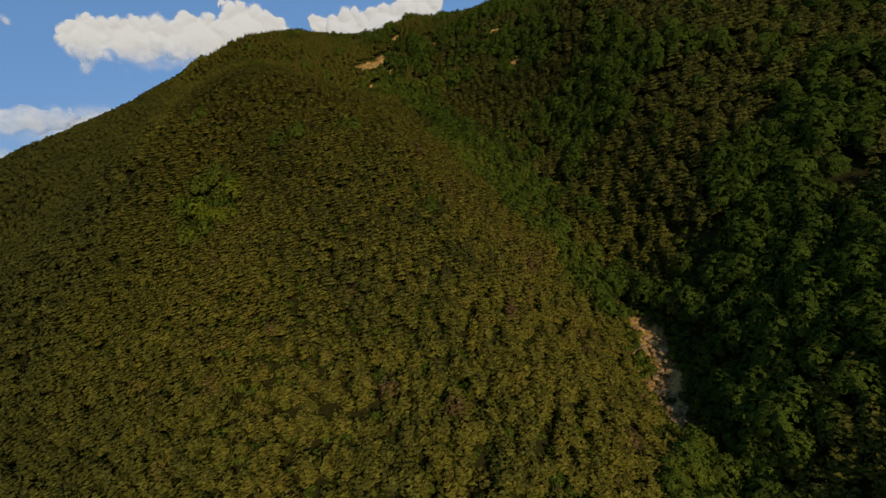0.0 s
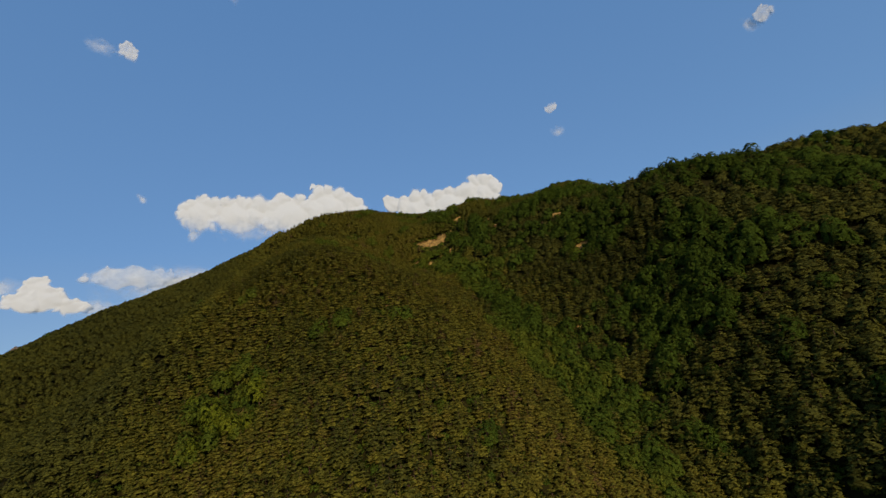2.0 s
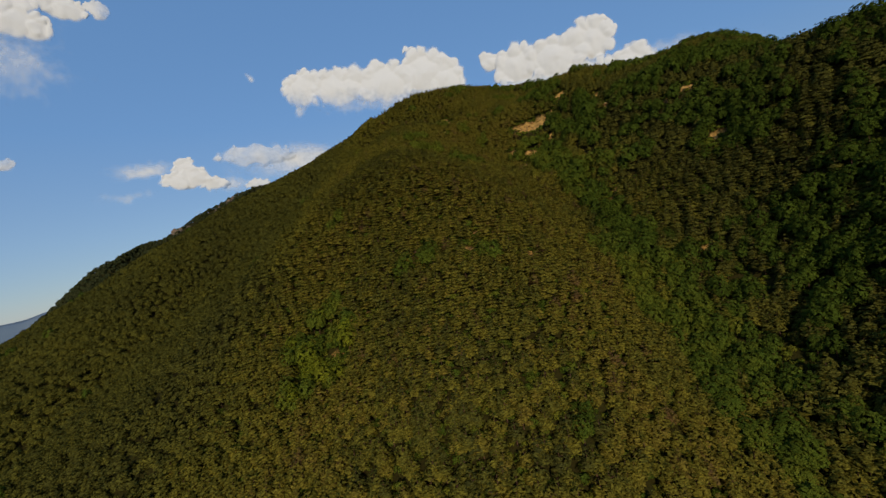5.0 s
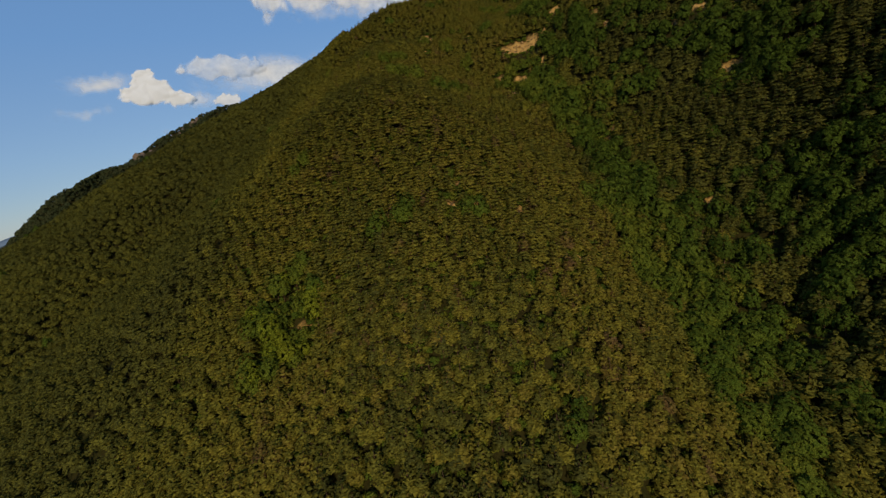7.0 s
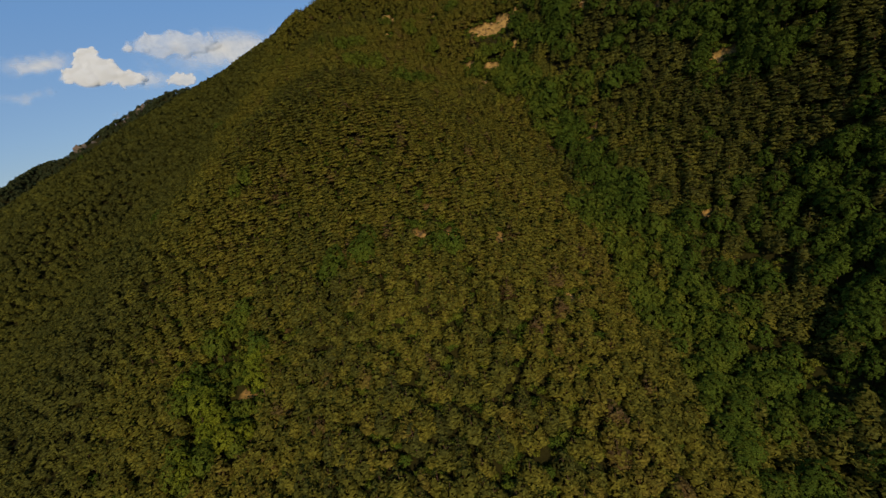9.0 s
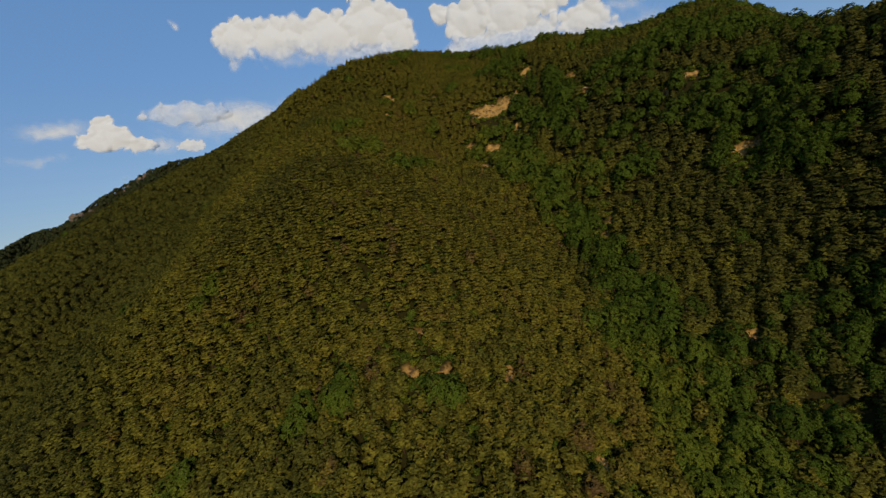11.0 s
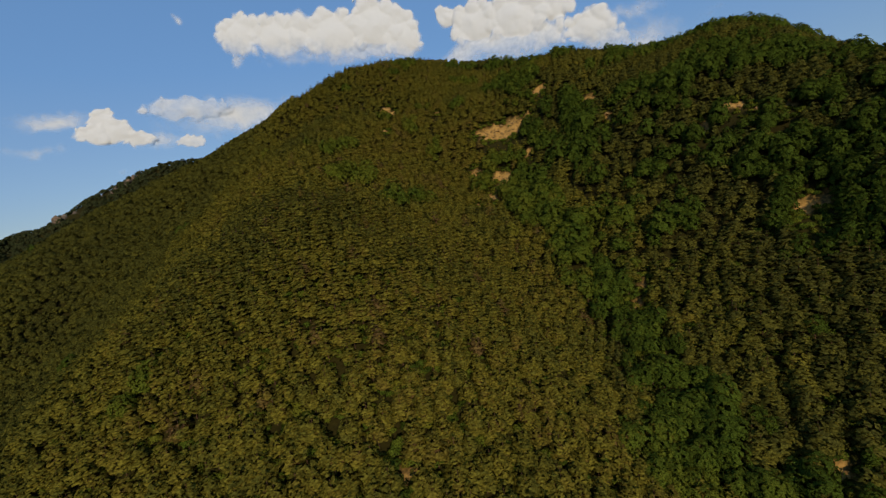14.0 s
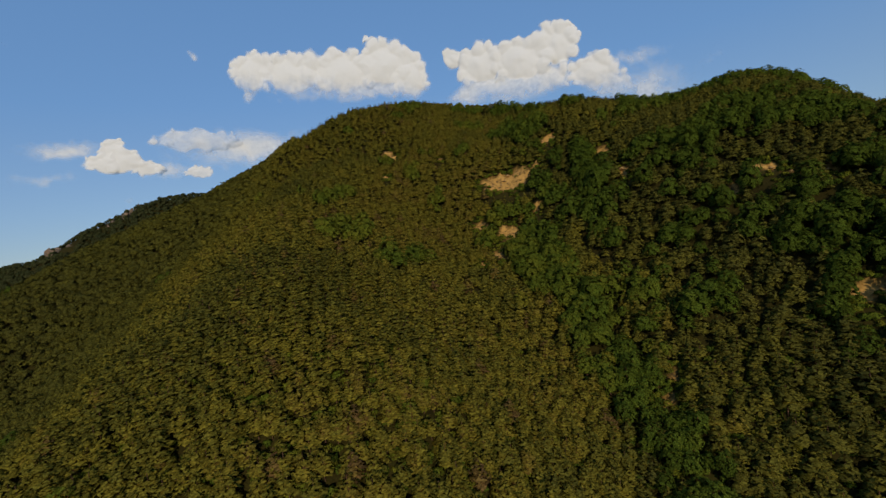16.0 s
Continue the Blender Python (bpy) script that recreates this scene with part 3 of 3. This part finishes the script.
p = np.stack([(v[:, 0] * np.cos(a) - v[:, 1] * np.sin(a)) * q + ux[:, None], (v[:, 0] * np.sin(a) + v[:, 1] * np.cos(a)) * q + uy[:, None], v[:, 2] * q + uz[:, None] - 0.3], -1)
under = new("undergrowth", fill(bpy.data.meshes.new("undergrowth"), p.reshape(-1, 3), (f[None] + (np.arange(len(ux)) * len(v))[:, None, None]).reshape(-1, 3)))
spread(under.data, "tint", np.repeat(rng.uniform(0, 0.8, len(ux)), len(v)))
spread_vectors(under.data, "outward", turned(outward(v, 1.5), a))
under.data.materials.append(LEAF)
tagged(under, "low dark green bushes under the pines", "bushes", kind="stuff")


def part(name, data, mat, parent, label=""):
    ob = new(name, data)
    if mat and not data.materials:
        data.materials.append(mat)
    ob.parent = parent
    return tagged(ob, label) if label else ob


def tree(name, crown, mat, limbs, label):
    """One tree: a tapered trunk with limbs, and its crown."""
    top = new(name)
    v, f = trunk_mesh(6.6, limbs, 2.0)
    part("trunk", fill(bpy.data.meshes.new("trunk"), v, f), BARK, top, "rough reddish brown trunk")
    leaves = part("crown", fill(bpy.data.meshes.new("crown"), *crown), mat, top)
    spread(leaves.data, "lone", np.ones(len(crown[0])))
    spread_vectors(leaves.data, "outward", outward(crown[0], 7.0))
    return tagged(top, label, "tree", name.split("_")[0] + " trees on the spur")


# the trees over which the drone starts
firsts = {}
for i in pick:
    kind, w = bool(is_leaf[i]), int(i) % (7 if is_leaf[i] else 8)
    m = Matrix.Translation((tx[i], ty[i], tz[i] - 0.2)) @ Euler((0, 0, float(rng.uniform(0, 6.3)))).to_matrix().to_4x4()
    if (kind, w) not in firsts:
        name, crown, mat, label = ("broadleaf_tree", LEAVES[0][w], LEAF, "green broadleaf tree with a lumpy crown on the slope") if kind else ("pine_tree", PINES[0][w], PINE, "olive green pine with flat needle tiers on the slope")
        ob = firsts[kind, w] = tree(name, crown, mat, 4, label)
        ob.matrix_basis = m @ Matrix.Diagonal((*[float(size[i])] * 3, 1))
    else:
        ob = copy_thing(firsts[kind, w], m)
        ob.scale = [float(size[i])] * 3


# ---- rocks in the bare patches ----
def rock_mesh(name, seed, flat=0.7):
    bm = bmesh.new()
    bmesh.ops.create_icosphere(bm, subdivisions=2, radius=1.0)
    for v in bm.verts:
        q = v.co * 1.3 + Vector((seed * 7.1, seed * 3.3, 0))
        v.co *= 1 + 0.42 * noise.noise(q) + 0.15 * noise.noise(q * 2.7)
    # split faces, where the block broke along its joints
    r = random.Random(seed)
    for _ in range(7):
        d = Vector((r.uniform(-1, 1), r.uniform(-1, 1), r.uniform(-0.4, 1))).normalized()
        cut = r.uniform(0.45, 0.75)
        for v in bm.verts:
            v.co -= d * max(0.0, v.co.dot(d) - cut)
    for v in bm.verts:
        v.co.z *= flat
    me = bpy.data.meshes.new(name)
    bm.to_mesh(me)
    bm.free()
    me.materials.append(ROCK)
    return me


ROCKS = [rock_mesh("rock", i) for i in range(6)]
rx, ry = plant(3.0, (-140, 60), (110, 500), 9)
qx, qy = plant(1.35, (40, 80), (66, 130), 10)
rx, ry = np.concatenate([rx, qx]), np.concatenate([ry, qy])
rin = scar(rx, ry)
rocky = ((rx > 20) & (ry < 130)) | (ry > 300)
take = (rin > 0.15) & rocky & (rng.random(len(rx)) < 0.6)
for x, y, z in zip(rx[take], ry[take], height(rx[take], ry[take])):
    rock = new("rock", ROCKS[rng.integers(6)])
    k = float(rng.uniform(0.3, 0.9) + 1.1 * rng.random() ** 4)
    rock.matrix_basis = pose(x, y, z + 0.1 * k, 0, 0, float(rng.uniform(0, 360))) @ Matrix.Diagonal((k * 1.2, k, k * 0.9, 1))
    tagged(rock, "weathered tan rock lying in bare soil", "rock", "rocks in the scars")

# ---- far west: cliffs and woods on the rocky crest ----
fx, fy = plant(5.4, (-1000, 320), (-440, 950), 13)
line = catmull(WEST)
away = np.min(np.hypot(fx[:, None] - line[None, :, 0], fy[:, None] - line[None, :, 1]), 1)
lx, ly = plant(19.0, (-1050, 60), (-600, 900), 14)
fx, fy = np.concatenate([fx[away < 90], lx]), np.concatenate([fy[away < 90], ly])
open_ = (np.hypot(fx + 742, fy - 656) > 15) & (np.hypot(fx + 710, fy - 698) > 9) & (np.hypot(fx + 688, fy - 723) > 8)
fx, fy = fx[open_], fy[open_]
fz = height(fx, fy)
v, f = leaf_crown(14, 6.0, 3.3)
a = rng.uniform(0, 6.3, len(fx))[:, None]
q = rng.uniform(0.75, 1.3, len(fx))[:, None]
p = np.stack([(v[:, 0] * np.cos(a) - v[:, 1] * np.sin(a)) * q + fx[:, None], (v[:, 0] * np.sin(a) + v[:, 1] * np.cos(a)) * q + fy[:, None], v[:, 2] * q + fz[:, None] - 0.6], -1)
woods = new("far_woods", fill(bpy.data.meshes.new("far_woods"), p.reshape(-1, 3), (f[None] + (np.arange(len(fx)) * len(v))[:, None, None]).reshape(-1, 3)))
spread(woods.data, "tint", np.repeat(rng.uniform(0, 0.8, len(fx)), len(v)))
spread_vectors(woods.data, "outward", turned(outward(v, 7.5), a))
woods.data.materials.append(FAR)
tagged(woods, "dark hazy woods on a distant rocky ridge", "forest", kind="stuff")


def cliff(x, y, wide, tall, seed):
    """A stepped rock face that breaks out of the slope, made of jointed crags."""
    r = random.Random(seed)
    top = new("rock_cliff")
    z = float(height(np.array([x]), np.array([y]))[0])
    top.matrix_basis = pose(x, y, z - tall * 0.42, 0, 0, 52)
    for i in range(9):
        u = i / 8 - 0.5
        bm = bmesh.new()
        m = pose(u * wide, r.uniform(-6, 6), r.uniform(-0.3, 0.3) * tall + u * tall * 0.7, r.uniform(-12, 12), r.uniform(-12, 12), r.uniform(0, 60))
        bmesh.ops.create_icosphere(bm, subdivisions=3, radius=1.0, matrix=m @ Matrix.Diagonal((wide * 0.13, wide * 0.15, tall * r.uniform(0.26, 0.48), 1)))
        for w in bm.verts:
            n_ = noise.noise(w.co * 0.12 + Vector((seed, i, 0)))
            w.co += Vector((0, 0, 1)) * 5 * noise.noise(w.co * 0.25) + Vector((1, -1, 0)) * 5 * n_
        me = bpy.data.meshes.new("crag")
        bm.to_mesh(me)
        bm.free()
        part("crag", me, CRAG, top)
    return tagged(top, "stained tan rock cliff on a wooded ridge", "cliff", "cliffs on the far ridge")


cliff(-744, 664, 50, 29, 1)
cliff(-711, 700, 24, 18, 2)
cliff(-689, 726, 22, 17, 3)

# ---- plain and distance ----
def block(name, w, d, h, me=None):
    x, y = w / 2, d / 2
    v = np.array([(-x, -y, 0), (x, -y, 0), (x, y, 0), (-x, y, 0), (-x, -y, h), (x, -y, h), (x, y, h), (-x, y, h)])
    f = np.array([(0, 1, 5, 4), (1, 2, 6, 5), (2, 3, 7, 6), (3, 0, 4, 7), (4, 5, 6, 7), (3, 2, 1, 0)])
    return fill(bpy.data.meshes.new(name), v, f)


def tower(x, y, w, h):
    """A slab block of flats with rows of windows."""
    top = new("apartment_building")
    z = float(height(np.array([x]), np.array([y]))[0])
    top.matrix_basis = pose(x, y, z - 1, 0, 0, 70)
    part("wall", block("wall", w, 14, h), WALL, top)
    part("roof", block("roof", w + 1, 15, 1.2), WALL, top).location.z = h
    pane = block("window", w * 0.9, 0.3, 1.5)
    for k in range(int(h // 6)):
        part("window", pane, GLASS, top).location = (0, -7.1, 3 + k * 6)
    return tagged(top, "pale concrete apartment block far down on the plain", "building", "apartment blocks on the plain")


for i in range(9):
    az = radians(-71.5 + 0.42 * i)
    dist = 3300 + 160 * ((i * 5) % 7)
    tower(dist * math.sin(az), dist * math.cos(az), 45 + 9 * (i % 3), 42 + 9 * ((i * 2) % 4))

az = np.radians(np.linspace(-100, -45, 140))
prof = 250 + 55 * lattice(np.degrees(az), 0 * az, 6.0, 51) + 22 * lattice(np.degrees(az), 0 * az, 1.7, 52)
rows_ = []
for k, (dist, share) in enumerate(((4200, 0.0), (4350, 0.55), (4480, 0.9), (4550, 1.0), (4680, 0.0))):
    rows_.append(np.stack([dist * np.sin(az), dist * np.cos(az), 20 + (prof - 20) * share + 12 * lattice(np.degrees(az), 0 * az + k * 9, 0.9, 53) * (0 < share < 1)], -1))
g = np.stack(rows_)
gi = np.arange(g.shape[0] * g.shape[1]).reshape(g.shape[:2])
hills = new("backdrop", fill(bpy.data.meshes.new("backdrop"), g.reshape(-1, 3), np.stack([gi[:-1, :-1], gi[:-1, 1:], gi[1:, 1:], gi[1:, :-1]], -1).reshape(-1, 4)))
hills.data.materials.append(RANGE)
tagged(hills, "low blue hazy mountain range on the horizon", "mountains", kind="structure")

# ---- clouds ----
def cloud(az, el, lobes, seed):
    """A billowing cloud: lobes that swell out and thin towards the rim."""
    far = 4550.0
    deg = far * math.pi / 180
    r = random.Random(seed)
    x0, x1 = min(l[0] - 1.9 * l[2] for l in lobes), max(l[0] + 1.9 * l[2] for l in lobes)
    y0, y1 = min(l[1] - 1.9 * l[3] for l in lobes), max(l[1] + 1.9 * l[3] for l in lobes)
    nx_, ny_ = int(min(250, max(24, (x1 - x0) * 10))), int(min(110, max(20, (y1 - y0) * 10)))
    U, V = np.meshgrid(np.linspace(x0, x1, nx_), np.linspace(y0, y1, ny_), indexing="ij")
    wu = U + 0.30 * lattice(U + 50, V + 50, 1.1, seed) + 0.16 * lattice(U + 50, V + 50, 0.45, seed + 1)
    wv = V + 0.26 * lattice(U + 90, V + 50, 1.0, seed + 2) + 0.14 * lattice(U + 50, V + 90, 0.4, seed + 3)
    D, B = np.zeros(U.shape), np.zeros(U.shape)
    # the base dissolves, the tops are crisp
    solid = [l for l in lobes if l[4] >= 0.6] or lobes
    base = min(l[1] + 0.12 * l[0] - l[3] for l in solid) - 0.5
    rise_ = 0.5 * (max(l[1] + 0.12 * l[0] + l[3] for l in solid) - base)
    for cx, cy, rx_, ry_, w in lobes:
        q = ((wu - cx) / rx_) ** 2 + ((wv - cy) / ry_) ** 2
        if w < 0.6:
            D = np.maximum(D, 1.45 * w * np.exp(-0.65 * q))
            continue
        F = 1 - np.sqrt(q)
        B = np.maximum(B, np.sqrt(np.clip(F, 0, 1)) * min(rx_, ry_))
        # billows along the upper rim
        for k in range(9):
            a, out, k_ = radians(-25 + 29 * k + r.uniform(-9, 9)), r.uniform(0.62, 0.9), r.uniform(0.24, 0.42) * min(rx_, ry_)
            bx, by = cx + out * rx_ * math.cos(a), cy + out * ry_ * math.sin(a)
            G = 1 - np.hypot(wu - bx, wv - by) / k_
            F = np.maximum(F, 0.5 * G)
            B = np.maximum(B, np.sqrt(np.clip(G, 0, 1)) * k_ + 0.55 * min(rx_, ry_) * (G > 0))
        fade = np.clip((wv + 0.12 * wu - base) / rise_, 0, 1)
        D = np.maximum(D, w * np.clip((1.0 + 2.6 * fade) * F, 0, 1) * (0.26 + 0.84 * fade))
    ob_me = bpy.data.meshes.new("cloud")
    P = np.stack([U * deg, V * deg / math.cos(radians(el)), B * deg * 0.5], -1).reshape(-1, 3)
    gi_ = np.arange(U.size).reshape(U.shape)
    fill(ob_me, P, np.stack([gi_[:-1, :-1], gi_[1:, :-1], gi_[1:, 1:], gi_[:-1, 1:]], -1).reshape(-1, 4))
    spread(ob_me, "puff", (D * np.clip(6 * np.minimum(np.minimum(U - x0, x1 - U) / (x1 - x0), np.minimum(V - y0, y1 - V) / (y1 - y0)), 0, 1)).ravel())
    ob_me.polygons.foreach_set("use_smooth", np.ones(len(ob_me.polygons), bool))
    ob_me.materials.append(CLOUD)
    way = Vector((math.sin(radians(az)) * math.cos(radians(el)), math.cos(radians(az)) * math.cos(radians(el)), math.sin(radians(el))))
    mid = Vector((0, 75, 210))
    ob = new("cloud", ob_me)
    ob.matrix_basis = look(mid + way * far, mid + way * far + Vector((way.x, way.y, 0)) * far)
    return tagged(ob, "white cumulus cloud in a blue sky", "cloud", "clouds")


# direction, and lobes as offsets and half sizes in degrees, with their thickness
cloud(-25.8, 20.8, [(-8.6, 0.4, 2.5, 2.4, 1), (-4.5, -0.2, 3.7, 2.5, 1), (0.6, -0.4, 4.1, 2.9, 1), (5.9, 0.2, 3.2, 2.9, 1), (8.7, -1.3, 2.5, 3.0, 1), (-9.6, -1.9, 0.8, 0.9, 0.9), (4.3, 3.2, 0.5, 0.5, 0.8), (0.3, -2.3, 9.5, 1.5, 0.75)], 60)
cloud(-0.9, 18.6, [(-9.4, 2.3, 1.5, 1.3, 0.95), (-6.5, 0.9, 3.0, 2.4, 1), (-1.9, 0.3, 3.5, 2.8, 1), (2.3, 1.1, 2.3, 2.5, 1), (3.7, 2.1, 1.3, 1.3, 1), (5.9, -2.6, 2.9, 2.4, 0.95), (8.0, -4.6, 2.3, 1.8, 0.9), (-3.6, -2.4, 9.0, 2.2, 0.8), (10.1, -1.7, 2.5, 0.7, 0.35), (11.4, -5.1, 3.3, 2.1, 0.4), (17.7, -3.5, 1.8, 0.7, 0.28), (18.9, -4.5, 1.0, 0.6, 0.3)], 67)
cloud(-48.6, 12.4, [(-1.2, 1.0, 1.0, 1.3, 1), (-1.9, -0.3, 2.2, 1.1, 1), (-0.2, 0.0, 1.7, 1.4, 1), (1.3, -0.8, 1.7, 1.0, 0.9), (-5.2, 1.1, 2.5, 0.7, 0.5), (6.5, 2.0, 4.7, 1.4, 0.6), (11.6, 1.2, 5.6, 1.7, 0.55), (3.4, -1.0, 1.5, 0.7, 0.45), (6.0, -1.4, 1.5, 0.7, 0.75), (-7.6, -1.5, 2.4, 0.5, 0.35), (-0.6, -4.2, 0.6, 0.5, 0.75), (-7.8, -5.8, 1.2, 0.3, 0.2)], 74)
cloud(-61.8, 27.5, [(-2.3, 0.6, 2.2, 1.9, 1), (0.4, 1.5, 1.6, 1.5, 1), (-0.8, -0.7, 2.7, 1.7, 0.95), (1.1, -1.0, 1.4, 1.2, 0.9), (3.3, 1.0, 1.8, 1.1, 0.95), (5.9, 1.2, 1.1, 0.8, 0.95), (-5.1, -1.1, 2.0, 3.1, 0.9), (-1.0, -3.8, 2.7, 2.5, 0.4)], 81)
cloud(-35.8, 46.4, [(-2.7, 0.3, 2.7, 2.3, 0.8), (0.0, -0.7, 3.1, 2.3, 0.85), (3.5, -0.4, 1.8, 1.8, 0.75), (4.3, -1.5, 0.7, 1.0, 0.65), (-1.0, 3.4, 4.0, 3.3, 0.75)], 88)
cloud(-60.4, 35.6, [(-0.4, 0.1, 0.9, 0.8, 0.7), (0.5, -0.0, 0.8, 0.8, 0.7)], 95)
cloud(-43.4, 37.5, [(0.8, -0.1, 1.0, 0.9, 0.65), (-1.4, 0.0, 1.2, 0.6, 0.35)], 102)
cloud(13.3, 26.4, [(0.0, 1.4, 0.8, 0.5, 0.6), (-0.1, -1.5, 0.7, 0.6, 0.35)], 109)
cloud(37.6, 27.2, [(0.4, 0.1, 0.8, 0.8, 0.6), (-0.8, -0.2, 0.6, 0.6, 0.45)], 116)
cloud(-41.0, 22.9, [(0.0, -0.0, 0.4, 0.4, 0.4)], 123)
cloud(-65.1, 14.5, [(0.3, -0.1, 1.1, 0.6, 0.6), (-1.0, 0.0, 1.5, 0.7, 0.6)], 130)
